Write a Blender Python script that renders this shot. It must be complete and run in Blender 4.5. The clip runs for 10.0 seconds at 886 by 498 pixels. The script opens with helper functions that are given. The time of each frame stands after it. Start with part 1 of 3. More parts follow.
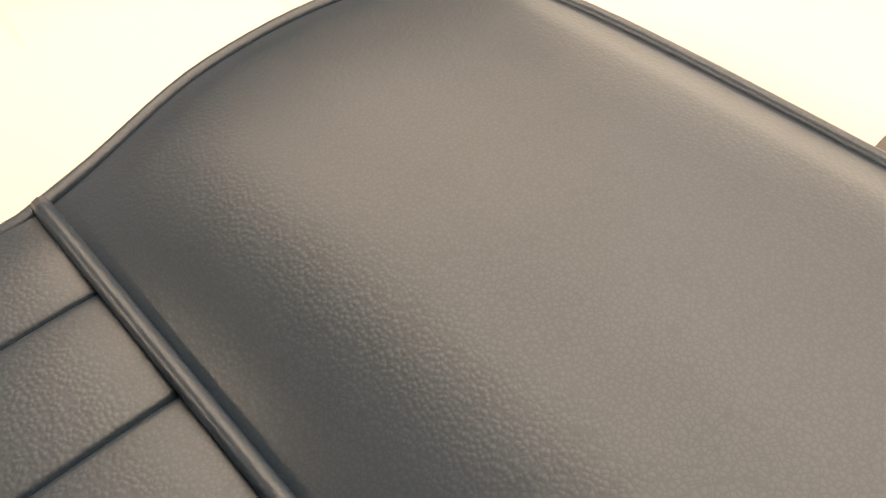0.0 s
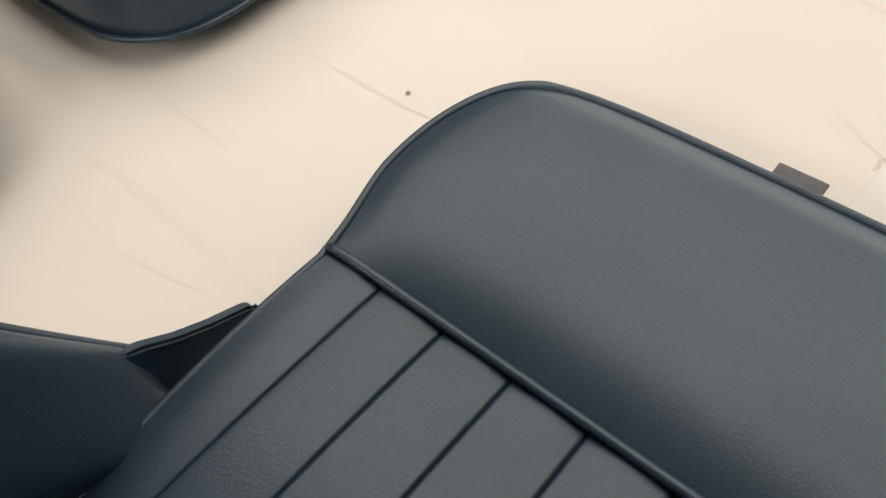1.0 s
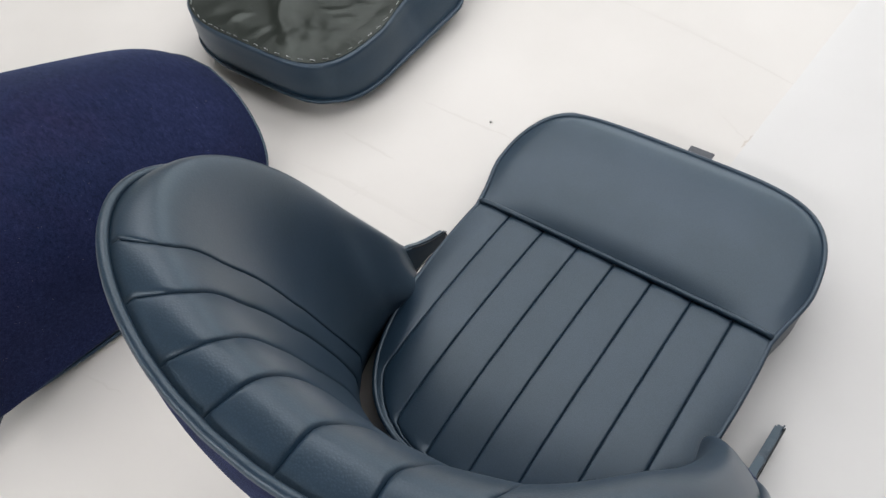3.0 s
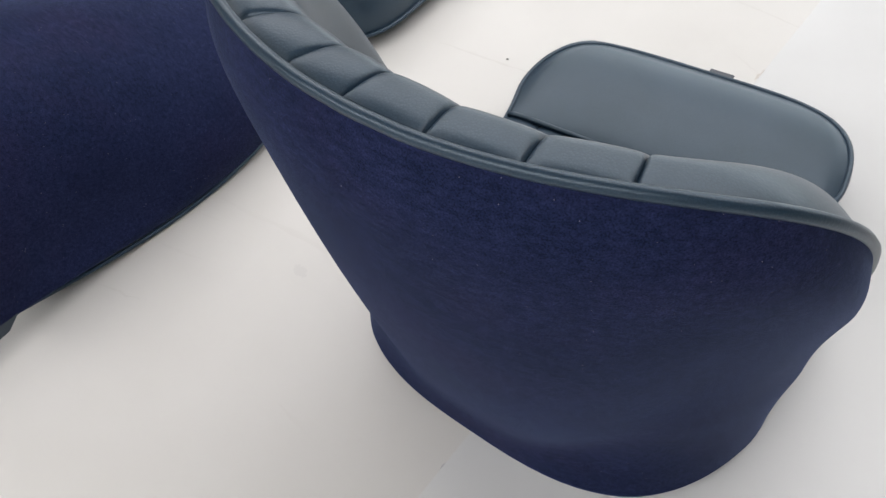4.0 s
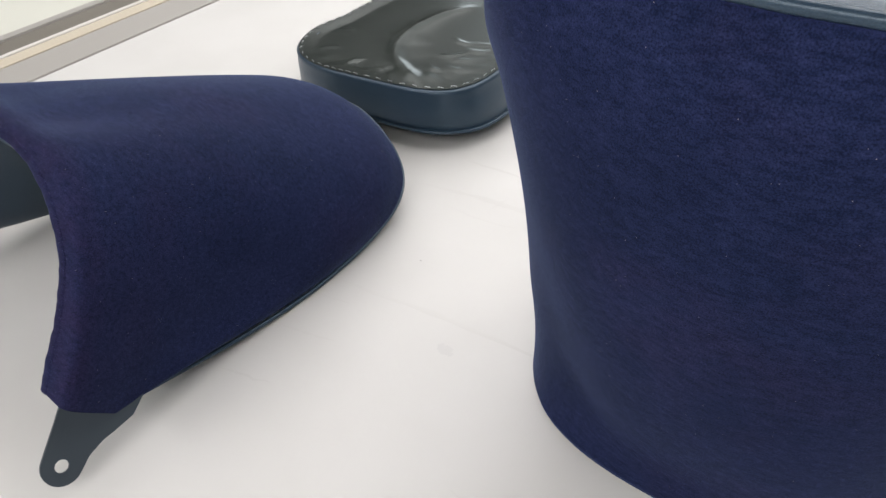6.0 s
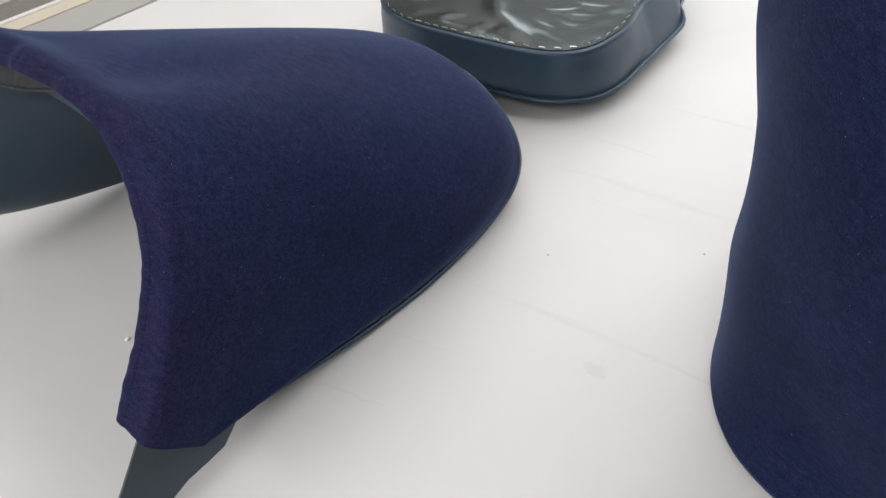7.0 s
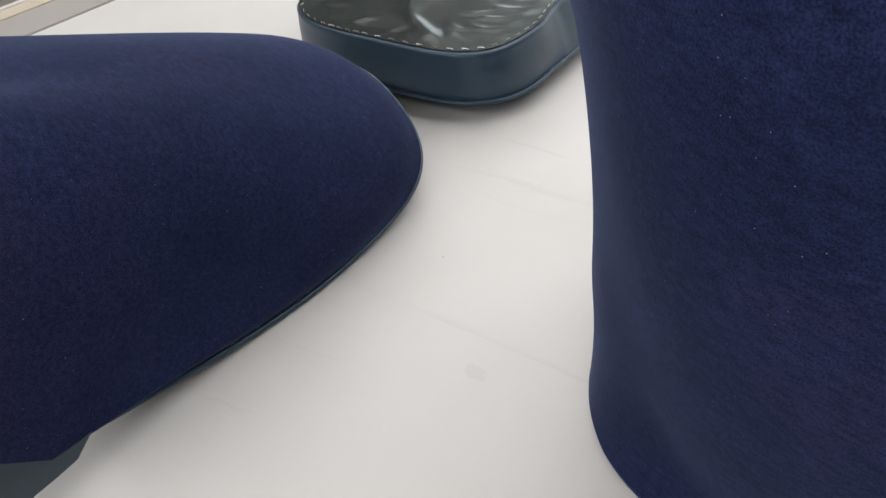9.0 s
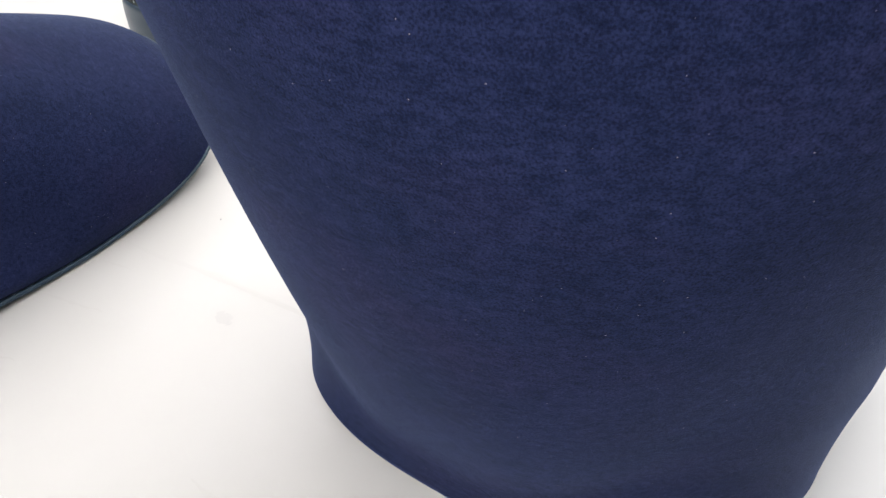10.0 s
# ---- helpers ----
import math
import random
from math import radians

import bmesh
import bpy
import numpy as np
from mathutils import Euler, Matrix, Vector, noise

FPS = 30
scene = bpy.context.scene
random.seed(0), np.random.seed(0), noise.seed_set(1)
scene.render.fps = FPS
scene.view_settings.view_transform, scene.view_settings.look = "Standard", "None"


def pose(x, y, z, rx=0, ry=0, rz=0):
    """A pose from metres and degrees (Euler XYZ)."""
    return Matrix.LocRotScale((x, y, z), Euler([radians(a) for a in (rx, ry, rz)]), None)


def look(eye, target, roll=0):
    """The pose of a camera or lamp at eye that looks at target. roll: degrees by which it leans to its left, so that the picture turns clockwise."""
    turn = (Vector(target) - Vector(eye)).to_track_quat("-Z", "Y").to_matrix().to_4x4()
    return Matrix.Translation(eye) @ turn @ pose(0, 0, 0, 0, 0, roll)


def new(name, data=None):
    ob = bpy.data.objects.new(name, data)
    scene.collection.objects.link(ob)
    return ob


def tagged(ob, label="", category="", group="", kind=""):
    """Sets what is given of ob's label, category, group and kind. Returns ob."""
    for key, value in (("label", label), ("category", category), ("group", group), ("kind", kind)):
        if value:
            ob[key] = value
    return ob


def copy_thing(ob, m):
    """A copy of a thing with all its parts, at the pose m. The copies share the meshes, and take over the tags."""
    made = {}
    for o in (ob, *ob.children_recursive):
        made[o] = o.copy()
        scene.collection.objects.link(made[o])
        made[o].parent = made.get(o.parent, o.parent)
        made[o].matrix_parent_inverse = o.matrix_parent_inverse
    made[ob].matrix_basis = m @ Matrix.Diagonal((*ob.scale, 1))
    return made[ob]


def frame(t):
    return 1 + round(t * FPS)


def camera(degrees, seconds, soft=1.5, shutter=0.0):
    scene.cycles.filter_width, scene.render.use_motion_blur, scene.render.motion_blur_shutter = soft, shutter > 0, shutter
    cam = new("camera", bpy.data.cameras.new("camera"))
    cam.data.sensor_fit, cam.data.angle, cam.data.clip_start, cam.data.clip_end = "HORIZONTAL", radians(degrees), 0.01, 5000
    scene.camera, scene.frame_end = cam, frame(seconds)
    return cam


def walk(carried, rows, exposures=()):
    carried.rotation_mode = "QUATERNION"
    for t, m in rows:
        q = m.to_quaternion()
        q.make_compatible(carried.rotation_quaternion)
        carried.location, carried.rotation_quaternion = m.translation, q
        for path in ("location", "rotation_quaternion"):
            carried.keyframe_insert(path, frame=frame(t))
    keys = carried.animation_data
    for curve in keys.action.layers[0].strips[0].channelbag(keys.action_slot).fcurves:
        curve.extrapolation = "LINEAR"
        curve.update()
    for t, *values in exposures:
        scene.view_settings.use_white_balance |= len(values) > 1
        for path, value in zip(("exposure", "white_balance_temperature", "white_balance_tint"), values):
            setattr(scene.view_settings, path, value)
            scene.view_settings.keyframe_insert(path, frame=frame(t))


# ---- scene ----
cam = camera(60.5, 10.0)
PATH = [
    (0, (0.037, 0.005, 0.297), (-0.901, 0.732, -1.313), -6.7),
    (0.2, (0.012, -0.012, 0.34), (-0.816, 0.702, -1.335), -5.0),
    (0.5, (0.037, -0.061, 0.356), (-0.923, 0.744, -1.203), -6.1),
    (1, (0.083, -0.156, 0.502), (-0.808, 0.647, -1.098), -9.1),
    (1.5, (0.109, -0.273, 0.637), (-0.73, 0.543, -0.985), -12.1),
    (2, (0.128, -0.384, 0.755), (-0.602, 0.506, -0.88), -13.0),
    (2.2, (0.138, -0.429, 0.805), (-0.556, 0.492, -0.829), -12.2),
    (3.3, (0.261, -0.612, 0.942), (-0.624, 0.258, -0.626), -9.5),
    (3.5, (0.255, -0.648, 0.914), (-0.63, 0.244, -0.641), -9.4),
    (4, (0.24, -0.754, 0.804), (-0.577, 0.273, -0.705), -5.5),
    (4.5, (0.261, -0.848, 0.754), (-0.59, 0.344, -0.608), -3.8),
    (5, (0.238, -0.908, 0.715), (-0.607, 0.416, -0.523), -2.4),
    (5.5, (0.174, -0.921, 0.702), (-0.704, 0.418, -0.497), -2.5),
    (6, (0.065, -0.902, 0.683), (-0.863, 0.396, -0.523), -4.2),
    (6.2, (0.032, -0.885, 0.673), (-0.939, 0.38, -0.534), -6.0),
    (7.3, (-0.202, -0.826, 0.587), (-1.146, 0.373, -0.706), -3.6),
    (7.5, (-0.235, -0.808, 0.581), (-1.188, 0.37, -0.724), -3.8),
    (8, (-0.275, -0.79, 0.563), (-1.265, 0.359, -0.741), -5.1),
    (8.5, (-0.196, -0.787, 0.569), (-1.178, 0.395, -0.711), -4.9),
    (9, (-0.048, -0.774, 0.577), (-0.986, 0.479, -0.668), -4.8),
    (9.4, (0.064, -0.764, 0.581), (-0.796, 0.561, -0.645), -4.0),
    (9.5, (0.087, -0.764, 0.582), (-0.755, 0.578, -0.639), -3.5),
    (10, (0.192, -0.736, 0.594), (-0.617, 0.576, -0.68), -2.7),
]
EXPOSURES = [(0, 0.74, 12700, 30), (0.25, 0.45, 11500, 33), (0.5, 0.18, 11200, 38), (1.0, -0.22, 7900, 16), (1.4, -0.16, 6700, 14), (4.5, -0.16, 6500, 14), (5.5, -0.04, 6500, 14), (6.2, 0.02, 6500, 14), (7.3, -0.08, 6400, 14), (8.4, -0.08, 6400, 14), (9.0, -0.20, 6500, 14), (9.5, 0.14, 6500, 14), (10, 0.38, 6500, 14)]
walk(cam, [(t, look(eye, target, roll)) for t, eye, target, roll in PATH], EXPOSURES)
# y and watts of unseen panel rows; the two southern ones are added fill
LIGHTS = [(-3.3, 84), (-2.1, 68), (0.45, 30), (1.25, 29), (2.05, 25), (2.9, 25)]
WINDOW_WATTS = 110.0
FOLD = pose(-0.8577, -0.6972, 0.0994, -123.079, 1.642, -6.579) @ pose(0, 0.135, 0)

# ---------- world and lights ----------
world = bpy.data.worlds.new("room_air")
scene.world = world
world.use_nodes = True
world.node_tree.nodes["Background"].inputs[0].default_value = (0.9, 0.95, 1.0, 1)
world.node_tree.nodes["Background"].inputs[1].default_value = 0.3


# ---------- materials ----------
def material(name, colour, rough=0.5, metal=0.0, coat=0.0, sheen=0.0, sheen_tint=(1, 1, 1)):
    m = bpy.data.materials.new(name)
    m.use_nodes = True
    b = m.node_tree.nodes["Principled BSDF"]
    b.inputs["Base Color"].default_value = (*colour, 1)
    b.inputs["Roughness"].default_value = rough
    b.inputs["Metallic"].default_value = metal
    b.inputs["Coat Weight"].default_value = coat
    b.inputs["Sheen Weight"].default_value = sheen
    b.inputs["Sheen Tint"].default_value = (*sheen_tint, 1)
    return m


def nodes_of(m):
    return m.node_tree.nodes, m.node_tree.links, m.node_tree.nodes["Principled BSDF"]


def add(m, kind, **settings):
    n = m.node_tree.nodes.new(kind)
    for key, value in settings.items():
        n.inputs[key].default_value = value
    return n


def blotches(m, low, high, scale, detail=4.0, spread=(0.35, 0.65)):
    """Base colour wandering between two near tones."""
    nodes, links, b = nodes_of(m)
    co = add(m, "ShaderNodeTexCoord")
    ns = add(m, "ShaderNodeTexNoise", Scale=scale, Detail=detail)
    ramp = add(m, "ShaderNodeValToRGB")
    ramp.color_ramp.elements[0].position, ramp.color_ramp.elements[1].position = spread
    ramp.color_ramp.elements[0].color = (*low, 1)
    ramp.color_ramp.elements[1].color = (*high, 1)
    links.new(co.outputs["Object"], ns.inputs["Vector"])
    links.new(ns.outputs["Fac"], ramp.inputs["Fac"])
    links.new(ramp.outputs["Color"], b.inputs["Base Color"])
    return co, ramp


def leather_material():
    m = material("navy_leather", (0.03, 0.045, 0.06), rough=0.37)
    nodes, links, b = nodes_of(m)
    b.inputs["Specular IOR Level"].default_value = 0.66
    b.inputs["Specular Tint"].default_value = (0.79, 0.92, 1.0, 1)
    co, ramp = blotches(m, (0.0106, 0.0272, 0.047), (0.0176, 0.0360, 0.061), 9.0)
    cells = add(m, "ShaderNodeTexVoronoi", Scale=540.0, Randomness=1.0)
    cells.feature = "SMOOTH_F1"
    cells.inputs["Smoothness"].default_value = 0.45
    warp = add(m, "ShaderNodeTexNoise", Scale=160.0, Detail=3.0)
    mix = add(m, "ShaderNodeMixRGB", Fac=0.0022)
    mix.blend_type = "ADD"
    pore = add(m, "ShaderNodeTexNoise", Scale=1500.0, Detail=2.0)
    patch = add(m, "ShaderNodeTexNoise", Scale=14.0, Detail=2.0)
    ease = add(m, "ShaderNodeMapRange")
    ease.inputs["To Min"].default_value, ease.inputs["To Max"].default_value = 0.45, 1.0
    lim = add(m, "ShaderNodeMapRange")
    lim.inputs["From Min"].default_value, lim.inputs["From Max"].default_value = 0.72, 0.02
    mul = add(m, "ShaderNodeMath")
    mul.operation = "MULTIPLY"
    rift = add(m, "ShaderNodeTexVoronoi", Scale=540.0)
    rift.feature = "DISTANCE_TO_EDGE"
    links.new(mix.outputs["Color"], rift.inputs["Vector"])
    # grooves: darker pigment, with some occlusion put into colour and gloss
    groove = add(m, "ShaderNodeMapRange")
    groove.inputs["From Min"].default_value, groove.inputs["From Max"].default_value = 0.0, 0.20
    gloss = add(m, "ShaderNodeMapRange")
    gloss.inputs["To Min"].default_value, gloss.inputs["To Max"].default_value = 0.58, 0.69
    tone = add(m, "ShaderNodeMapRange")
    tone.inputs["To Min"].default_value, tone.inputs["To Max"].default_value = 0.90, 1.03
    shade = add(m, "ShaderNodeMixRGB", Fac=1.0)
    shade.blend_type = "MULTIPLY"
    links.new(rift.outputs["Distance"], groove.inputs["Value"])
    links.new(groove.outputs["Result"], gloss.inputs["Value"])
    links.new(groove.outputs["Result"], tone.inputs["Value"])
    links.new(gloss.outputs["Result"], b.inputs["Specular IOR Level"])
    links.new(ramp.outputs["Color"], shade.inputs["Color1"])
    links.new(tone.outputs["Result"], shade.inputs["Color2"])
    links.new(shade.outputs["Color"], b.inputs["Base Color"])
    bump = add(m, "ShaderNodeBump", Strength=0.18, Distance=0.0005)
    bump2 = add(m, "ShaderNodeBump", Strength=0.06, Distance=0.0003)
    links.new(co.outputs["Object"], mix.inputs["Color1"])
    links.new(co.outputs["Object"], warp.inputs["Vector"])
    links.new(warp.outputs["Color"], mix.inputs["Color2"])
    links.new(mix.outputs["Color"], cells.inputs["Vector"])
    links.new(co.outputs["Object"], pore.inputs["Vector"])
    links.new(co.outputs["Object"], patch.inputs["Vector"])
    links.new(cells.outputs["Distance"], lim.inputs["Value"])
    links.new(lim.outputs["Result"], mul.inputs[0])
    links.new(patch.outputs["Fac"], ease.inputs["Value"])
    links.new(ease.outputs["Result"], mul.inputs[1])
    links.new(mul.outputs["Value"], bump.inputs["Height"])
    links.new(pore.outputs["Fac"], bump2.inputs["Height"])
    links.new(bump.outputs["Normal"], bump2.inputs["Normal"])
    links.new(bump2.outputs["Normal"], b.inputs["Normal"])
    return m


def velvet_material(name, rubbed_hem):
    m = material(name, (0.008, 0.012, 0.05), rough=0.9, sheen=0.29, sheen_tint=(0.28, 0.37, 0.62))
    nodes, links, b = nodes_of(m)
    b.inputs["Sheen Roughness"].default_value = 0.28
    b.inputs["Specular IOR Level"].default_value = 0.1
    co = add(m, "ShaderNodeTexCoord")

    def ramp_of(source, lo, hi, low, high):
        ramp = add(m, "ShaderNodeValToRGB")
        for el, at_, col in zip(ramp.color_ramp.elements, (lo, hi), (low, high)):
            el.position, el.color = at_, (*col, 1)
        links.new(source, ramp.inputs["Fac"])
        return ramp.outputs["Color"]

    def blend(kind, fac, one, two):
        mix = add(m, "ShaderNodeMixRGB")
        mix.blend_type = kind
        if isinstance(fac, float):
            mix.inputs["Fac"].default_value = fac
        else:
            links.new(fac, mix.inputs["Fac"])
        links.new(one, mix.inputs["Color1"])
        if isinstance(two, tuple):
            mix.inputs["Color2"].default_value = (*two, 1)
        else:
            links.new(two, mix.inputs["Color2"])
        return mix.outputs["Color"]

    def cloud(scale, detail, rough=0.5, stretch=None):
        n = add(m, "ShaderNodeTexNoise", Scale=scale, Detail=detail, Roughness=rough)
        if stretch:
            lay = add(m, "ShaderNodeMapping", Scale=stretch)
            links.new(co.outputs["Object"], lay.inputs["Vector"])
            links.new(lay.outputs["Vector"], n.inputs["Vector"])
        else:
            links.new(co.outputs["Object"], n.inputs["Vector"])
        return n.outputs["Fac"]

    # brushed patches, a reddish bloom where the pile is rubbed, flecks along the weave, single grains
    base = ramp_of(cloud(7.0, 8.0, 0.70), 0.3, 0.7, (0.0058, 0.0107, 0.0365), (0.0119, 0.0188, 0.0592))
    bloom = ramp_of(cloud(4.2, 6.0, 0.66, (1.0, 0.8, 1.3)), 0.48, 0.70, (0, 0, 0), (0.42, 0.42, 0.42))
    if rubbed_hem:
        # the turned edge is handled most and has gone reddish
        split_z = add(m, "ShaderNodeSeparateXYZ")
        links.new(co.outputs["Object"], split_z.inputs["Vector"])
        low = add(m, "ShaderNodeMapRange")
        low.inputs["From Min"].default_value, low.inputs["From Max"].default_value = 0.048, 0.014
        links.new(split_z.outputs["Z"], low.inputs["Value"])
        bloom = blend("ADD", 1.0, bloom, blend("MULTIPLY", 1.0, low.outputs["Result"], ramp_of(cloud(26.0, 4.0), 0.3, 0.65, (0.2, 0.2, 0.2), (0.8, 0.8, 0.8))))
    base = blend("MIX", bloom, base, (0.0158, 0.0145, 0.0445))
    base = blend("MULTIPLY", 1.0, base, ramp_of(cloud(230.0, 4.0, 0.6, (0.34, 1.0, 1.0)), 0.32, 0.70, (0.69, 0.71, 0.73), (1.56, 1.34, 1.27)))
    base = blend("MULTIPLY", 1.0, base, ramp_of(cloud(820.0, 2.0), 0.30, 0.72, (0.53, 0.54, 0.58), (1.60, 1.54, 1.46)))
    dots = add(m, "ShaderNodeTexVoronoi", Scale=230.0)
    split = add(m, "ShaderNodeSeparateColor")
    near, pick, both = (add(m, "ShaderNodeMath") for _ in range(3))
    near.operation, pick.operation, both.operation = "LESS_THAN", "GREATER_THAN", "MULTIPLY"
    near.inputs[1].default_value, pick.inputs[1].default_value = 0.075, 0.88
    links.new(co.outputs["Object"], dots.inputs["Vector"])
    links.new(dots.outputs["Distance"], near.inputs[0])
    links.new(dots.outputs["Color"], split.inputs["Color"])
    links.new(split.outputs["Red"], pick.inputs[0])
    links.new(near.outputs["Value"], both.inputs[0])
    links.new(pick.outputs["Value"], both.inputs[1])
    base = blend("MIX", both.outputs["Value"], base, (0.20, 0.18, 0.21))
    links.new(base, b.inputs["Base Color"])
    bump = add(m, "ShaderNodeBump", Strength=0.5, Distance=0.0006)
    links.new(cloud(1000.0, 2.0), bump.inputs["Height"])
    links.new(bump.outputs["Normal"], b.inputs["Normal"])
    return m


def paper_material():
    m = material("white_table_paper", (0.8, 0.79, 0.77), rough=0.42)
    nodes, links, b = nodes_of(m)
    co, ramp = blotches(m, (0.562, 0.550, 0.524), (0.608, 0.597, 0.573), 2.5, 6.0, (0.3, 0.6))
    soft = add(m, "ShaderNodeTexNoise", Scale=3.5, Detail=3.0)
    bump = add(m, "ShaderNodeBump", Strength=0.25, Distance=0.01)
    links.new(co.outputs["Object"], soft.inputs["Vector"])
    links.new(soft.outputs["Fac"], bump.inputs["Height"])
    links.new(bump.outputs["Normal"], b.inputs["Normal"])
    return m


LEATHER = leather_material()
VELVET = velvet_material("navy_velvet", False)
RUBBED = velvet_material("rubbed_navy_velvet", True)
PAPER = paper_material()
VINYL = material("black_vinyl", (0.011, 0.014, 0.012), rough=0.24)
VINYL.node_tree.nodes["Principled BSDF"].inputs["Specular IOR Level"].default_value = 0.33
VINYL.node_tree.nodes["Principled BSDF"].inputs["Specular Tint"].default_value = (0.82, 1.0, 0.92, 1)
FLAP = material("grey_lining_cloth", (0.030, 0.034, 0.036), rough=0.85)
blotches(FLAP, (0.014, 0.017, 0.018), (0.021, 0.024, 0.025), 60.0)
DARKCORD = material("dark_cord", (0.006, 0.008, 0.012), rough=0.6)
STEEL = material("staple_steel", (0.7, 0.7, 0.72), rough=0.3, metal=1.0)
PLATE = material("grey_painted_steel", (0.034, 0.046, 0.058), rough=0.5)
TAB = material("grey_webbing", (0.085, 0.092, 0.105), rough=0.8)
blotches(TAB, (0.075, 0.082, 0.094), (0.098, 0.105, 0.118), 300.0)
CREASE = material("crease_grey", (0.574, 0.562, 0.536), rough=0.45)
STAIN = material("dark_speck", (0.25, 0.25, 0.23), rough=0.8)
WALL = material("wall_paint", (0.6, 0.6, 0.59), rough=0.85)
# greyer than the walls so the unseen ceiling leaves glossy reflections dark
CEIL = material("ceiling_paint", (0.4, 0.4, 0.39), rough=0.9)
ALU = material("brushed_aluminium", (0.42, 0.40, 0.37), rough=0.5, metal=0.3)
DARKTRIM = material("dark_bronze_trim", (0.17, 0.155, 0.13), rough=0.5)
LIP = material("pale_metal_lip", (0.75, 0.72, 0.68), rough=0.35, metal=0.2)
TAN = material("tan_wood_trim", (0.52, 0.46, 0.36), rough=0.55)


# ---------- mesh helpers ----------
def part(name, bm, mat, parent=None, label="", smooth=True):
    bmesh.ops.recalc_face_normals(bm, faces=bm.faces)
    me = bpy.data.meshes.new(name)
    for f in bm.faces:
        f.smooth = smooth
    bm.to_mesh(me)
    bm.free()
    me.materials.append(mat)
    ob = new(name, me)
    if parent is not None:
        ob.parent = parent
    if label:
        ob["label"] = label
    return ob


def grid(rows, close_u=False, bm=None):
    """A sheet of quads through rows of points."""
    bm = bm or bmesh.new()
    vs = [[bm.verts.new(p) for p in row] for row in rows]
    n = len(vs[0])
    for a, b in zip(vs, vs[1:]):
        for k in range(n if close_u else n - 1):
            q = (a[k], a[(k + 1) % n], b[(k + 1) % n], b[k])
            bm.faces.new(q)
    return bm


def tube(points, radius, sides=8, closed=False, bm=None):
    """A round cord along points."""
    bm = bm or bmesh.new()
    pts = [Vector(p) for p in points]
    rings = []
    n = len(pts)
    for i, p in enumerate(pts):
        t = pts[(i + 1) % n] - pts[i - 1] if closed else pts[min(i + 1, n - 1)] - pts[max(i - 1, 0)]
        t.normalize()
        a = t.cross(Vector((0.13, 0.21, 0.97))).normalized()
        c = t.cross(a)
        rings.append([bm.verts.new(p + radius * (math.cos(k * math.tau / sides) * a + math.sin(k * math.tau / sides) * c)) for k in range(sides)])
    pairs = list(zip(rings, rings[1:])) + ([(rings[-1], rings[0])] if closed else [])
    for ra, rb in pairs:
        for k in range(sides):
            bm.faces.new((ra[k], ra[(k + 1) % sides], rb[(k + 1) % sides], rb[k]))
    if not closed:
        bm.faces.new(rings[0])
        bm.faces.new(rings[-1])
    return bm


def box(x0, x1, y0, y1, z0, z1, bevel=0.0):
    b = bmesh.new()
    bmesh.ops.create_cube(b, size=1, matrix=Matrix.LocRotScale(((x0 + x1) / 2, (y0 + y1) / 2, (z0 + z1) / 2), None, (x1 - x0, y1 - y0, z1 - z0)))
    if bevel:
        bmesh.ops.bevel(b, geom=b.edges[:], offset=bevel, segments=2, affect="EDGES")
    return b


def smooth_line(pts, n):
    """Catmull-Rom through a few points, n points out."""
    pts = [Vector(p) for p in pts]
    out = []
    m = len(pts) - 1
    for k in range(n):
        f = k / (n - 1) * m
        i = min(int(f), m - 1)
        t = f - i
        p0, p1, p2, p3 = pts[max(i - 1, 0)], pts[i], pts[i + 1], pts[min(i + 2, m)]
        out.append(0.5 * (2 * p1 + (p2 - p0) * t + (2 * p0 - 5 * p1 + 4 * p2 - p3) * t * t + (3 * p1 - p0 - 3 * p2 + p3) * t ** 3))
    return out


# ---------- the room ----------
TABLE_EDGE = -1.625
table = tagged(part("table_top", box(TABLE_EDGE, 2.6, -2.4, 3.2, -0.04, 0, 0.0), PAPER, smooth=False), "large work table covered with white creased paper", "table", kind="structure")
floor = tagged(part("floor", box(-6, 5, -5, 6, -0.95, -0.9), material("floor_grey", (0.4, 0.39, 0.37), 0.6), smooth=False), "plain grey workshop floor", "floor", kind="structure")
ceiling = tagged(part("ceiling", box(-6, 5, -5, 6, 1.9, 1.95), CEIL, smooth=False), "grey workshop ceiling, out of view", "ceiling", kind="structure")
for nm, bx in (("wall_west", (-6.1, -6, -5, 6)), ("wall_east", (5, 5.1, -5, 6)), ("wall_south", (-6, 5, -5.1, -5))):
    tagged(part(nm, box(*bx, -0.95, 1.95), WALL, smooth=False), "plain pale painted workshop wall", "wall", kind="structure")
# north wall with a long window band
wb = bmesh.new()
for x0, x1, z0, z1 in ((-6, 5, -0.95, 0.15), (-6, 5, 1.85, 1.95), (-6, -4.5, 0.15, 1.85), (3.5, 5, 0.15, 1.85)):
    tmp = bpy.data.meshes.new("tmp")
    bx = box(x0, x1, 6, 6.12, z0, z1)
    bx.to_mesh(tmp)
    bx.free()
    wb.from_mesh(tmp)
    bpy.data.meshes.remove(tmp)
tagged(part("wall_north", wb, WALL, smooth=False), "plain pale painted workshop wall with a window band", "wall", kind="structure")
window = tagged(new("window_1"), "long workshop window with pale frame, daylight outside", "window", kind="structure")
for x in (-4.5, -2.5, -0.5, 1.5, 3.44):
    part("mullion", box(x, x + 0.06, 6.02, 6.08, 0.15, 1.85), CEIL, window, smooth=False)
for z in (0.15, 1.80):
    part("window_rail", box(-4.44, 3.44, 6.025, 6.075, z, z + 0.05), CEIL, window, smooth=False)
day = bpy.data.lights.new("daylight", "AREA")
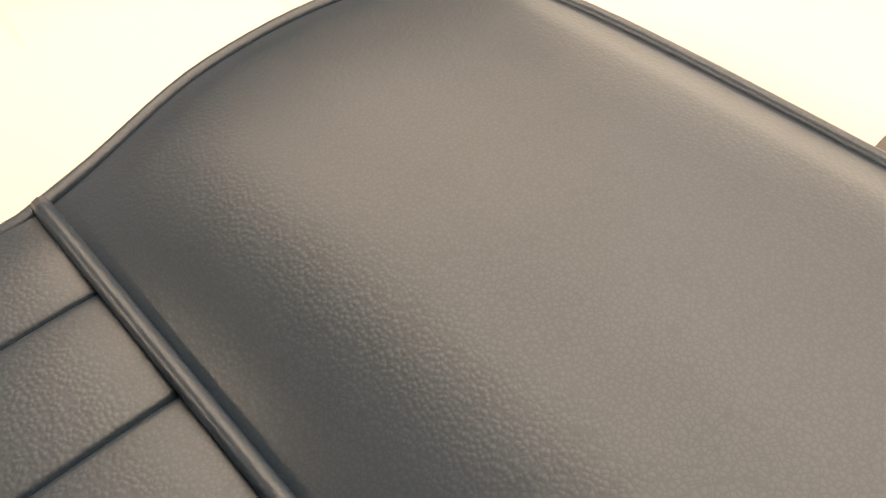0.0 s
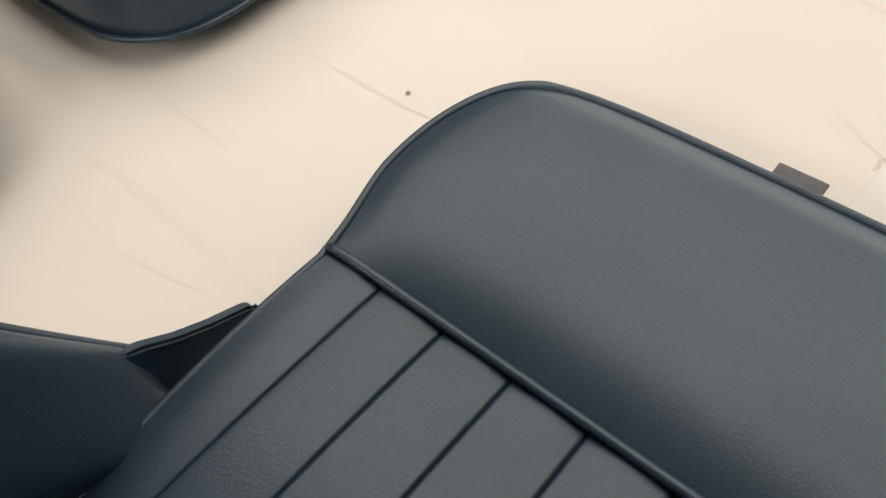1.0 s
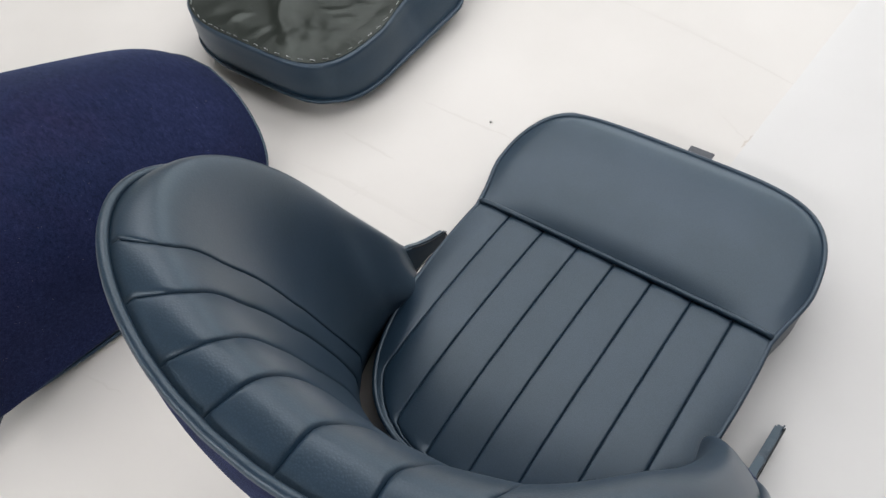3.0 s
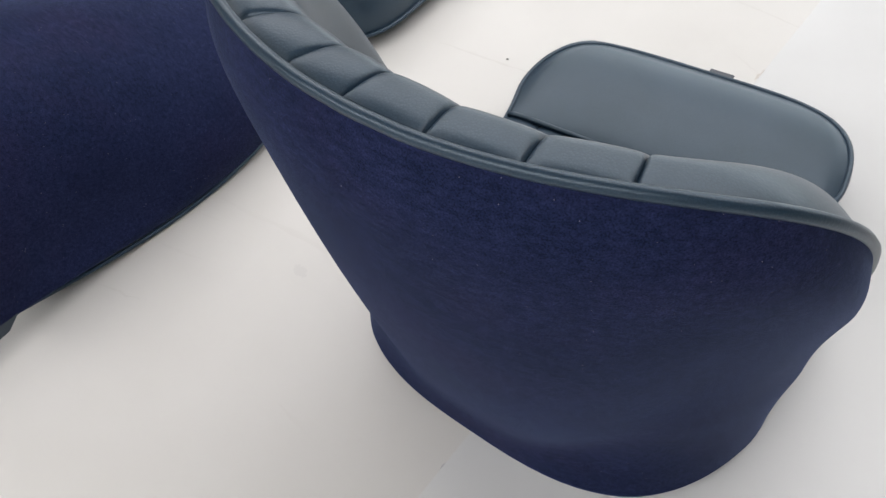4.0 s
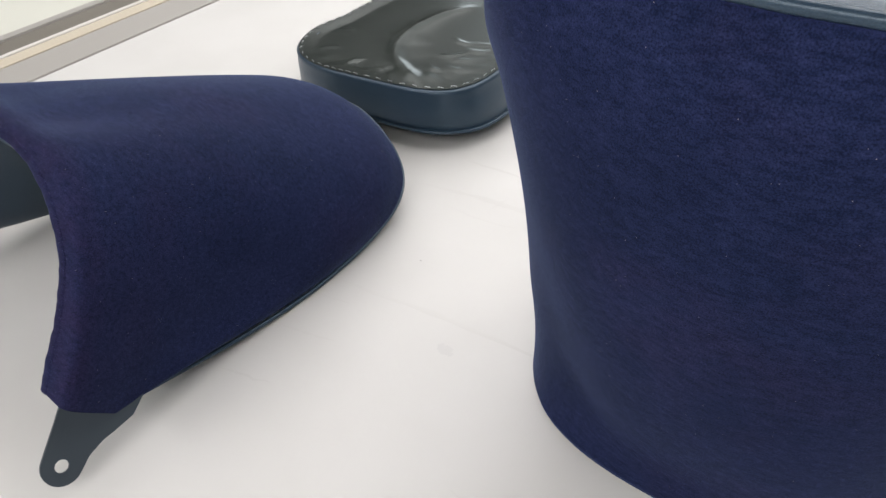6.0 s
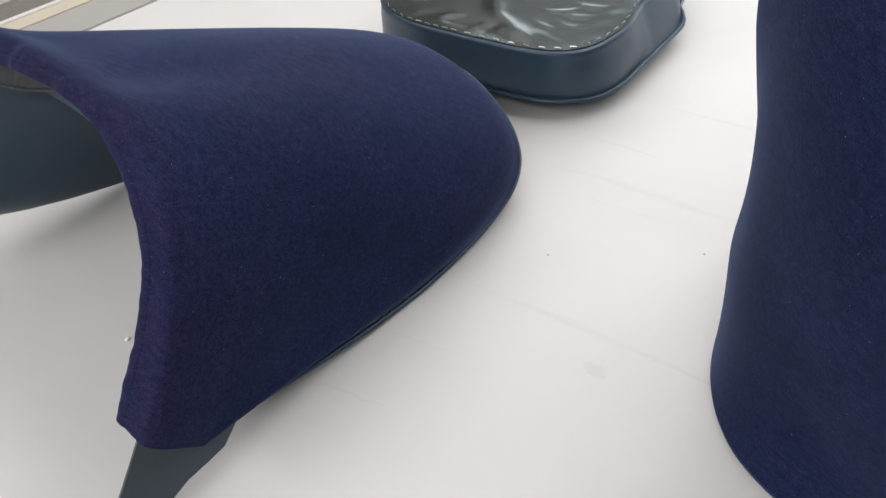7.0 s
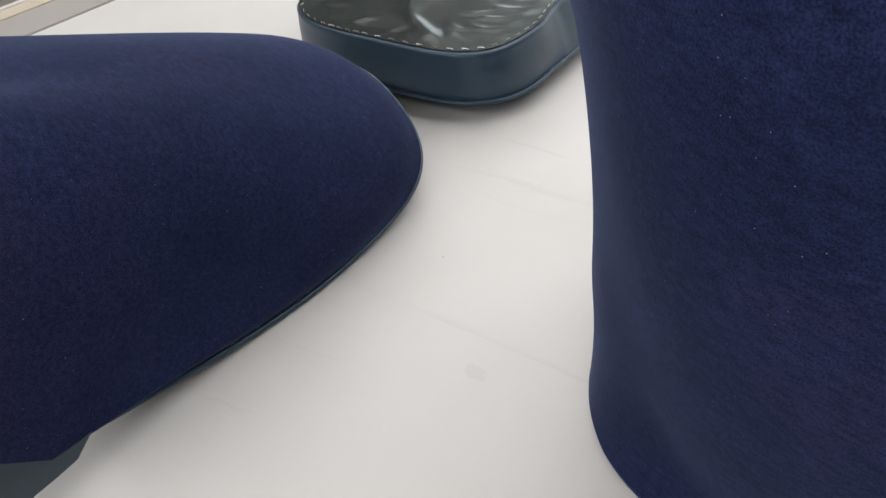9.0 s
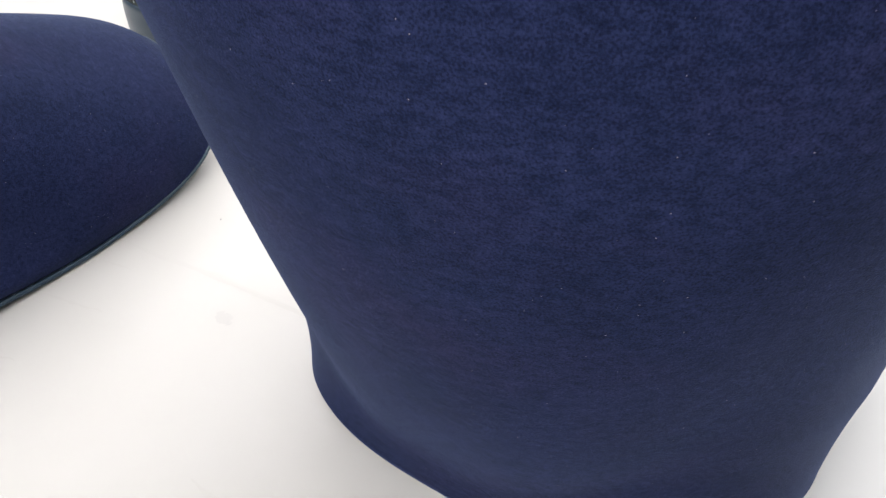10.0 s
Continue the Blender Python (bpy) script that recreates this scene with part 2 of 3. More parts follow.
day.shape, day.size, day.size_y, day.energy, day.color = "RECTANGLE", 7.8, 1.58, WINDOW_WATTS, (0.87, 0.98, 1.0)
new("daylight", day).matrix_world = pose(-0.5, 6.0, 1.0, -90, 0, 0)
for x in (-4.0, -2.3, -1.5, 0.5, 2.4):
    for y in (-2.2, 3.0):
        tagged(part("table_leg", box(x - 0.04, x + 0.04, y - 0.04, y + 0.04, -0.9, -0.04, 0.004), CEIL, smooth=False), "plain square pale leg under the work table", "table leg", kind="structure")
# trims along the far table side: a painted metal channel with a bright lip
for nm, x0, x1, z1, mt, lb in (("edge_trim", -1.752, TABLE_EDGE - 0.002, 0.004, ALU, "brushed grey metal strip along the table side"),
                               ("wood_trim", -1.805, -1.754, 0.006, TAN, "tan strip along the table side"),
                               ("bright_trim", -1.822, -1.807, 0.009, LIP, "thin pale bright lip beside the tan strip"),
                               ("dark_trim", -1.918, -1.824, 0.003, DARKTRIM, "dark bronze channel along the table side"),
                               ("ledge_trim", -1.952, -1.920, 0.008, ALU, "thin grey metal lip beside the channel")):
    tagged(part(nm, box(x0, x1, -2.4, 3.2, -0.04, z1, 0.001), mt, smooth=False), lb, "trim", kind="structure")
tagged(part("side_table", box(-4.2, -1.954, -2.4, 3.2, -0.04, 0.002), material("pale_board", (0.60, 0.60, 0.53), 0.6), smooth=False), "pale board surface beyond the metal channel", "table", kind="structure")


def ceiling_light(x, y, w, d, power):
    root = tagged(new("ceiling_light"), "unseen flat white ceiling panel light, switched on", "lamp", "ceiling lights")
    root.location = (x, y, 1.9)
    bm = bmesh.new()
    for a in (box(-w / 2 - 0.03, w / 2 + 0.03, -d / 2 - 0.03, -d / 2, -0.05, 0), box(-w / 2 - 0.03, w / 2 + 0.03, d / 2, d / 2 + 0.03, -0.05, 0),
              box(-w / 2 - 0.03, -w / 2, -d / 2, d / 2, -0.05, 0), box(w / 2, w / 2 + 0.03, -d / 2, d / 2, -0.05, 0)):
        me = bpy.data.meshes.new("tmp")
        a.to_mesh(me)
        a.free()
        bm.from_mesh(me)
        bpy.data.meshes.remove(me)
    part("frame", bm, CEIL, root, smooth=False)
    lamp = bpy.data.lights.new("panel_glow", "AREA")
    lamp.shape, lamp.size, lamp.size_y, lamp.energy = "RECTANGLE", w, d, power
    lamp.color = (1.0, 1.0, 0.99)
    ob = new("panel_glow", lamp)
    ob.matrix_world = pose(x, y, 1.88, 0, 0, 0)


for ly, watts in LIGHTS:
    ceiling_light(-0.8, ly, 4.4, 0.55, watts)


# ---------- paper on the table ----------
SHEET = paper_material()
SHEET.name = "cool_white_paper"
for el, col in zip(SHEET.node_tree.nodes["Color Ramp"].color_ramp.elements, ((0.557, 0.560, 0.554), (0.593, 0.597, 0.592))):
    el.color = (*col, 1)


def paper_sheet():
    """The second sheet laid over the first, its edge not quite straight."""
    edge = lambda y: 0.0185 + 0.066 * y + 0.0015 * noise.noise(Vector((y * 6, 0.3, 0)))
    ys = [-2.35 + 5.4 * k / 150 for k in range(151)]
    rows = [[(edge(y), y, 0.0003), (edge(y) + 0.001, y, 0.0007), (edge(y) + 0.03, y, 0.0008), (edge(y) + 0.15, y, 0.0008), (2.55, y, 0.0008)] for y in ys]
    return part("paper_sheet", grid(rows), SHEET)


tagged(paper_sheet(), "cool white paper sheet overlapping the table paper", "paper", kind="structure")


def crease(x0, y0, x1, y1, width, bow=0.0, mat=None, seed=0):
    """A faint fold line in the paper."""
    n = 40
    rows = []
    side = Vector((y0 - y1, x1 - x0, 0)).normalized()
    for k in range(n + 1):
        t = k / n
        p = Vector((x0 + (x1 - x0) * t, y0 + (y1 - y0) * t, 0)) + side * (bow * math.sin(math.pi * t) + 0.003 * noise.noise(Vector((t * 5, seed, 0))))
        w = 2.1 * width * (0.15 + 0.85 * math.sin(math.pi * min(max(t, 0.02), 0.98)) ** 0.7) * (0.75 + 0.7 * noise.noise(Vector((t * 9, seed, 4))))
        rows.append([p - side * (w / 2) + Vector((0, 0, 0.0003)), p + Vector((0, 0, 0.0003 + min(0.00012, 0.012 * w))), p + side * (w / 2) + Vector((0, 0, 0.0003))])
    tagged(part("paper_crease", grid(rows), mat or CREASE), "faint grey fold line in the white table paper", "crease", kind="structure")


crease(-0.60, -0.302, -0.19, -0.300, 0.0050, 0.006, seed=1)
crease(-0.592, -0.030, -0.264, -0.031, 0.0075, 0.008, seed=2)
crease(-0.525, -0.066, -0.330, -0.058, 0.0020, -0.012, seed=3)
crease(-0.561, 0.069, -0.443, 0.063, 0.0035, 0.0, seed=4)
crease(-0.482, 0.204, -0.294, 0.203, 0.003, 0.001, seed=5)
crease(-0.545, -0.200, -0.440, -0.200, 0.0024, -0.003, seed=6)
crease(-0.563, -0.413, -0.475, -0.402, 0.0022, 0.0, seed=7)
crease(-0.577, -0.511, -0.498, -0.499, 0.0022, 0.0, seed=8)
crease(-0.556, -0.338, -0.505, -0.333, 0.0018, 0.0, seed=16)
crease(-0.225, -0.515, -0.061, -0.555, 0.0048, 0.003, seed=9)
crease(-0.378, 0.640, 0.060, 0.553, 0.0045, 0.010, seed=10)
crease(-0.450, -0.040, -0.442, -0.008, 0.0030, 0.0, seed=11)
crease(0.040, 0.372, 0.050, 0.416, 0.0030, 0.001, material("torn_edge", (0.52, 0.49, 0.45), 0.8), seed=14)
crease(-0.022, 0.429, 0.042, 0.390, 0.0026, 0.0, seed=15)
crease(-0.013, -0.479, -0.006, -0.425, 0.0018, 0.0, material("sheet_corner", (0.42, 0.42, 0.43), 0.8), seed=12)


def speck(x, y, r, mat, label, seed):
    """A small crumb lying on the paper."""
    bm = bmesh.new()
    bmesh.ops.create_icosphere(bm, subdivisions=2, radius=r)
    for v in bm.verts:
        v.co *= 1 + 0.5 * noise.noise(v.co * 300 + Vector((seed, 0, 0)))
        v.co.z = max(v.co.z * 0.4, -0.2 * r)
    ob = part("crumb", bm, mat)
    ob.location = (x, y, 0.0012 + 0.2 * r)
    tagged(ob, label, "crumb")


speck(-0.347, 0.219, 0.0026, STAIN, "small dark crumb on the white table paper", 1)
speck(-0.805, -0.582, 0.0032, material("glue_drop", (0.80, 0.80, 0.78), 0.15), "dried clear glue drop on the white paper", 2)
speck(-0.314, -0.109, 0.0011, STAIN, "tiny dark crumb on the white table paper", 3)
speck(-0.473, -0.207, 0.0010, STAIN, "tiny dark crumb on the white table paper", 4)
crease(-0.356, -0.340, -0.329, -0.347, 0.010, 0.0, material("pale_smudge", (0.565, 0.555, 0.535), 0.7), seed=13)


# ---------- seat cushions ----------
PLEATS = 8
CW = 0.2225
EDGE_Z = 0.077
FRONT = 0.2450


def half_width(y):
    if y >= 0:
        c, w = min(max(y / FRONT, 0), 1), min(max((y + 0.012) / 0.112, 0), 1)
        return (0.2170 + 0.0185 * w * w * (3 - 2 * w)) * max(1 - c ** 4.3, 0.0) ** (1 / 4.3)
    c = min(-y / 0.36, 1)
    return (0.2195 - 0.0019 * math.exp(y / 0.03)) * max(1 - c ** 3.2, 0.0) ** (1 / 3.2)


def outline(n=160):
    """Plan of a cushion, front at +y, evenly spaced along its length."""
    raw = []
    for k in range(801):
        a = math.pi * k / 800 - math.pi / 2
        s = math.sin(a)
        y = FRONT * abs(s) ** 0.35 if s > 0 else -0.36 * abs(s) ** 0.5
        raw.append((half_width(y), y))
    pts = raw + [(-x, y) for x, y in reversed(raw)]
    d = np.r_[0, np.cumsum([math.dist(p, q) for p, q in zip(pts, pts[1:])])]
    want = np.linspace(0, d[-1], n, endpoint=False)
    return list(zip(np.interp(want, d, [p[0] for p in pts]), np.interp(want, d, [p[1] for p in pts])))


def rise(r):
    """How far a stuffed face has risen at r = 0 (rim) to 1 (middle)."""
    return math.sqrt(max(0.0, 1 - (1 - min(r, 1.0)) ** 2))


def swell(r):
    """A gentler rise, with no steep start."""
    r = min(max(r, 0.0), 1.0)
    return 1 - (1 - r) ** 2


def front_height(x, y):
    side = 1 - math.exp(-max(half_width(y) - abs(x), 0) / 0.055)
    ahead = 1 - math.exp(-max(FRONT - y, 0) / 0.065)
    welt = 1 - math.exp(-max(y - 0.010, 0) / 0.046)
    return EDGE_Z + 0.003 * min(side * 3, 1) * min(ahead * 3, 1) + 0.026 * side * ahead * welt


def pleat_line(i, y):
    x = 0.002 - CW + 2 * CW * i / PLEATS
    if i in (0, PLEATS):
        return math.copysign(half_width(y), x)
    lim = max(half_width(y) - 0.012 * min(i, PLEATS - i), 0.0005 * abs(i - 4))
    return max(-lim, min(lim, x))


def pleat_height(i, u, y):
    a, b = pleat_line(i, y), pleat_line(i + 1, y)
    x = a * (1 - u) + b * u
    side = swell((half_width(y) - abs(x)) / 0.11)
    back = swell((0.36 + y) / 0.15)
    base = EDGE_Z + 0.004 * min(side * 2.2, 1) * back + 0.012 * side * back * swell(-y / 0.2)
    gap_a = 1.0 if i == 0 else (x - a)
    gap_b = 1.0 if i == PLEATS - 1 else (b - x)
    seam = math.exp(-min(gap_a, gap_b) / 0.0009)
    puff = min(1, min(gap_a, gap_b) / 0.028)
    return x, base + 0.0022 * (1 - (1 - puff) ** 2) - 0.0026 * seam - 0.002 * math.exp((y - 0.007) / 0.006)


def seam_steps(i, n):
    """Steps across a pleat, close together at its seams."""
    return [0.5 - 0.5 * math.copysign(abs(1 - 2 * k / n) ** 0.36, 1 - 2 * k / n) for k in range(n + 1)]


FOLD_LINE = smooth_line([(0.150, 0.246, 0), (0.1355, 0.2355, 0), (0.0665, 0.1775, 0), (0.0225, 0.1415, 0), (-0.0145, 0.0835, 0), (-0.0285, 0.0195, 0), (-0.0255, -0.0495, 0), (-0.0165, -0.1005, 0), (0.012, -0.150, 0)], 60)
PUCKERS = [(0.1315, 0.1865, 0.7), (0.1495, 0.1375, 0.2), (0.1485, 0.0965, -0.1), (0.1565, 0.0495, -0.2), (-0.150, 0.150, 2.6), (-0.165, 0.060, 3.1), (0.098, 0.196, 1.0), (0.112, 0.150, 0.45), (0.060, 0.212, 1.3), (0.020, 0.205, 1.7), (0.170, 0.165, 0.9), (0.118, 0.085, -0.5), (0.100, 0.020, 0.3), (-0.060, 0.190, 2.0), (0.165, 0.010, -0.4)]


def wrinkled(x, y):
    """Height of the loose underside sheet: one long fold, small puckers, a drawn rim."""
    p = Vector((x, y, 0))
    d, k = min(((p - q).length, k) for k, q in enumerate(FOLD_LINE))
    fade = math.sin(math.pi * min(max((k + 4) / 66, 0), 1)) ** 0.6
    d *= 1 + 0.5 * noise.noise(Vector((k * 0.13, 0.7, 0)))
    h = 0.0055 * fade * math.exp(-((d / 0.013) ** 2)) + 0.0030 * fade * math.exp(-((d / 0.035) ** 2))
    h += 0.0028 * noise.noise(Vector((x * 5.0, y * 4.4, 1.7)))
    for px, py, a in PUCKERS:
        u, v = (x - px) * math.cos(a) + (y - py) * math.sin(a), (y - py) * math.cos(a) - (x - px) * math.sin(a)
        v += 0.35 * u * u / 0.028
        h += 0.0019 * math.exp(-((u / 0.026) ** 2) - (v / 0.0055) ** 2)
    edge = min(1.0, max(abs(x) / 0.23, abs(y + 0.06) / 0.30)) ** 6
    return -h + 0.0030 * edge * noise.noise(Vector((x * 24, y * 24, 2.0)))


def seat_cushion():
    root = new("seat_cushion")
    # stuffed front roll
    rows = []
    for j in range(41):
        y = 0.010 + (FRONT - 0.010) * (1 - (1 - j / 40) ** 1.8)
        y = min(y, FRONT - 0.0003)
        w = half_width(y)
        rows.append([(w * math.sin(math.pi / 2 * (2 * k / 60 - 1)), y, front_height(w * math.sin(math.pi / 2 * (2 * k / 60 - 1)), y)) for k in range(61)])
    part("front_panel", grid(rows), LEATHER, root, "smooth grained navy leather front roll")
    for i in range(PLEATS):
        rows = []
        for j in range(41):
            y = 0.007 - 0.365 * (j / 40) ** 1.15
            line = [pleat_height(i, u, y) for u in seam_steps(i, 28)]
            rows.append([(x, y, z) for x, z in line])
        part("pleat", grid(rows), LEATHER, root)
    ring = outline()
    part("edge_piping", tube([(x * 1.004, y * 1.004, EDGE_Z) for x, y in ring], 0.0036, 8, True), LEATHER, root)
    pts = []
    for k in range(61):
        x = half_width(0) * (2 * k / 60 - 1)
        pts.append((x, 0.0085, EDGE_Z + 0.004 * min(rise((half_width(0) - abs(x)) / 0.06) * 1.2, 1) + 0.0030))
    part("cross_piping", tube(pts, 0.0038, 8), LEATHER, root)
    # side border, turned under at the foot
    rows = []
    for dz, inset in ((EDGE_Z - 0.002, 0.002), (EDGE_Z - 0.007, 0.003), (0.058, 0.000), (0.025, 0.001), (0.010, 0.003), (0.003, 0.002), (0.0005, 0.005), (0.0, 0.012), (0.002, 0.03)):
        rows.append([(x * (1 - inset / 0.24), y * (1 - inset / 0.28), dz) for x, y in ring])
    part("border", grid(rows, True), LEATHER, root)
    part("border_seam", tube([(-0.08, 0.2412, 0.008), (-0.08, 0.2426, 0.04), (-0.08, 0.2412, 0.070)], 0.0009, 6), LEATHER, root)
    # loose black sheet stapled under the seat
    rows = []
    for j in range(61):
        f = 1 - j / 60
        rows.append([(x * (1 - 0.008 / 0.24) * f, y * (1 - 0.008 / 0.28) * f, -0.0015 + (wrinkled(x * f, y * f) + 0.004) * min(1, 6 * (1 - f))) for x, y in ring])
    under = part("underside", grid(rows, True), VINYL, root, "loose shiny black sheet, creased")
    # staples
    me = bpy.data.meshes.new("staple")
    b = tube([(-0.005, 0, 0.002), (-0.0046, 0, -0.0004), (0.0046, 0, -0.0004), (0.005, 0, 0.002)], 0.0005, 5)
    b.to_mesh(me)
    b.free()
    me.materials.append(STEEL)
    spots = outline(72)
    for (x, y), (x2, y2) in zip(spots, spots[1:] + spots[:1]):
        q = Vector((x * (1 - 0.014 / 0.24), y * (1 - 0.014 / 0.28), -0.0022))
        st = new("staple", me)
        st.parent = under
        st.matrix_basis = pose(q.x, q.y, q.z, 0, 0, math.degrees(math.atan2(y2 - y, x2 - x)) + random.uniform(-14, 14))
    return root


def shape_corners(root, left, right):
    """Makes the two front corners of a cushion squarer or rounder than the pattern (4.3)."""
    def across(x, y):
        c, n = min(max(y / FRONT, 0), 0.992), left if x < 0 else right
        return x * min((1 - c ** n) ** (1 / n) / (1 - c ** 4.3) ** (1 / 4.3), 1.2) * (1 + (0.03 if n > 5.5 else 0) * math.exp(-(((y - 0.13) / 0.07) ** 2)))

    for ob in root.children:
        ob.data = ob.data.copy()
        for v in ob.data.vertices:
            v.co.x = across(v.co.x, v.co.y)
        for st in ob.children:
            st.location.x = across(st.location.x, st.location.y)


cushion = tagged(seat_cushion(), "pleated navy leather car seat cushion with piped edges", "seat cushion", "seat cushions")
upturned = copy_thing(cushion, pose(-0.8075, 0.3165, 0.1085, 180, 0, 0))
tagged(upturned, "upturned navy leather seat cushion showing black stapled underside", "seat cushion", "seat cushions")
shape_corners(upturned, 2.8, 5.0)
shape_corners(cushion, 6.0, 4.3)
for ob in upturned.children:
    if ob.name.split(".")[0] in ("border", "edge_piping", "pleat", "front_panel"):
        for v in ob.data.vertices:
            # one side spreads towards the table as a straight skirt, drawn up in a small notch where it ends
            w = half_width(v.co.y)
            low = min(max(v.co.z / EDGE_Z, 0), 1) ** 1.3
            if v.co.x > 0 and w > 0.1:
                on = min(max((v.co.y + 0.165) / 0.04, 0), 1) * min(max((0.22 - v.co.y) / 0.10, 0), 1)
                v.co.x += max(0.2465 - w, 0) * on * low * min(v.co.x / w, 1) ** 4
                v.co.z -= 0.020 * math.exp(-(((v.co.y + 0.150) / 0.022) ** 2)) * low * min(v.co.x / w, 1) ** 6
part("label_tab", box(-0.010, 0.028, 0.236, 0.272, 0.066, 0.0685, 0.0008), TAB, cushion, "small grey fabric tab under the front piping", smooth=False)


# ---------- seat backrests ----------
NW = 161
# rw, h, er: half width, height and squareness of the rim; y0, sl, cu, bu: its lean and hollow; bw, bd, eb, bt: the foot;
# fl, ul: flare of the hem, fullness of one shoulder
# kz, kl, ko, ks: the knee above the foot; w1 to w4: fullness between knee and rim; lip: how far the cloth stands proud under the rim
UPRIGHT = dict(fl=0.008, ul=0.012, ks=0.1, wy=0.01738, rw=0.2644, er=6.266, z0=0.1195, h=0.4303, y0=-0.2118, sl=0.5482, cu=0.01243, bu=0.1005, tap=0.1796, skew=0.04603, tilt=-0.03163, bw=0.2743, eb=2.995, yb=-0.1602, ysk=0.001412, bd=0.3574, bx=0.00473, kz=0.1259, kl=0.1197, ko=0.007165, ft=-0.002125, w1=0.01012, w2=-0.0103, w3=-0.008, lip=0.01726, lg=0, gc=0.72, w4=0, ls=0.03, le=0.6, rnd=-0.008009, bt=0.06)
FALLEN = dict(fl=0, ul=0, bt=0, ks=0.1, wy=0.02935, rw=0.2533, er=9.499, z0=0.09808, h=0.4778, y0=-0.09493, sl=0.546, cu=0.008577, bu=0.1048, tap=-0.007336, skew=-0.01174, tilt=-0.0104, bw=0.2565, eb=2.564, yb=-0.1569, ysk=-0.01281, bd=0.2416, bx=-7.251e-05, kz=0.008695, kl=0.5131, ko=0.02606, ft=0.007293, w1=0.009043, w2=0.007572, w3=-0.00579, lip=0.02266, lg=0, gc=0.7136, w4=-0.01394, ls=0.03, le=0.6, rnd=0.01147)


def spread(pts, n):
    """n points evenly spaced along a curve."""
    d = np.r_[0, np.cumsum(np.linalg.norm(np.diff(pts, axis=0), axis=1))]
    want = np.linspace(0, d[-1], n)
    return np.stack([np.interp(want, d, pts[:, a]) for a in range(3)], 1)


def unit(v):
    return v / np.linalg.norm(v, axis=1)[:, None]


def back_shell(q, steps=31):
    """Rim, foot, inward side, upward direction and outer cloth of a seat back."""
    a = (np.linspace(0, 1, 2001) - 0.5) * math.pi
    s, c = np.sin(a), np.clip(np.cos(a), 0, None)
    x, z = q["rw"] * np.sign(s) * np.abs(s) ** (2 / q["er"]), q["z0"] + q["h"] * c ** (2 / q["er"])
    low = np.clip((0.33 - z) / 0.235, 0, 1)
    y = q["y0"] - q["sl"] * z - q["cu"] * (z / 0.52) ** 3 - q["bu"] * (1 - (x / q["rw"]) ** 2) + q["wy"] * np.sin(math.pi * np.clip((z - q["z0"]) / q["h"], 0, 1)) + 0.007 * np.clip((0.15 - z) / 0.055, 0, None) ** 2
    x = x * (1 - q["tap"] * low * low) + q["skew"] * z
    z = z + q["tilt"] * x * z / 0.5 - q["rnd"] * (x / q["rw"]) ** 2 * (z / 0.55) ** 4
    rim = spread(np.stack([x, y, z], 1), NW)
    x = q["bw"] * np.sign(s) * np.abs(s) ** (2 / q["eb"])
    foot = np.stack([x + q["bx"], q["yb"] + q["ysk"] * x / q["bw"] - q["bd"] * c ** (2 / q["eb"]), 0 * x + 0.012], 1)
    foot = spread(foot[foot[:, 1] <= q["y0"] - q["sl"] * q["z0"] + 0.03], NW)
    end = np.clip((np.abs(2 * np.linspace(0, 1, NW) - 1) - 0.72) / 0.28, 0, 1)
    foot[:, 0] *= 1 - q["bt"] * end * end * (3 - 2 * end)
    along = unit(np.gradient(rim, axis=0))
    up = rim - foot
    up = unit(up - along * (up * along).sum(1)[:, None])
    inner = unit(np.cross(along, up))
    inner[((np.array([0, -0.25, 0.2]) - rim) * inner).sum(1) < 0] *= -1
    inw = unit(np.stack([-foot[:, 0], -0.2 - foot[:, 1], 0 * foot[:, 0]], 1))
    kf = np.minimum(q["kz"] / np.maximum(rim[:, 2] - foot[:, 2], 0.05), 0.5)
    knee = foot + (rim - foot) * kf[:, None] * q["kl"]
    knee[:, 2] = foot[:, 2] + (rim[:, 2] - foot[:, 2]) * kf
    knee = knee - inw * q["ko"]
    g = np.abs(2 * np.linspace(0, 1, NW) - 1)
    side = np.clip((g - q["ks"]) / 0.3, 0, 1)
    side = (side * side * (3 - 2 * side))[:, None]
    knee = knee * side + (foot + (rim - foot) * 0.1) * (1 - side)
    flank = np.exp(-(((g - q["gc"]) / 0.2) ** 2))
    full = q["w1"] * np.clip(1 - (g / 0.6) ** 2, 0, None) + q["w2"] * np.exp(-(((g - 0.42) / 0.2) ** 2)) + q["w3"] * np.exp(-(((g - 0.72) / 0.16) ** 2))
    rows = []
    for j in range(steps):
        v = j / (steps - 1)
        if v < 0.2:
            rows.append(foot + (knee - foot) * (v / 0.2) - inw * (q["ft"] * math.sin(math.pi * v / 0.2)) * side)
        else:
            w = (v - 0.2) / 0.8
            proud = full * math.sin(math.pi * w) + q["lip"] * w ** q["le"] * (1 + q["lg"] * flank) * (1 - math.exp((w - 1) / q["ls"])) + q["w4"] * flank * math.sin(math.pi * w * w)
            proud = proud + q["ul"] * np.exp(-(((2 * np.linspace(0, 1, NW) - 1 + 0.50) / 0.20) ** 2)) * math.exp(-(((w - 0.91) / 0.07) ** 2))
            rows.append(knee + (rim - knee) * w - inner * proud[:, None])
    rows = np.array(rows)
    for _ in range(4 * ((steps - 1) // 30) ** 2):
        rows[1:-1] = 0.25 * rows[:-2] + 0.5 * rows[1:-1] + 0.25 * rows[2:]
    for _ in range(10):
        rows[1:-1, 1:-1] = 0.25 * rows[1:-1, :-2] + 0.5 * rows[1:-1, 1:-1] + 0.25 * rows[1:-1, 2:]
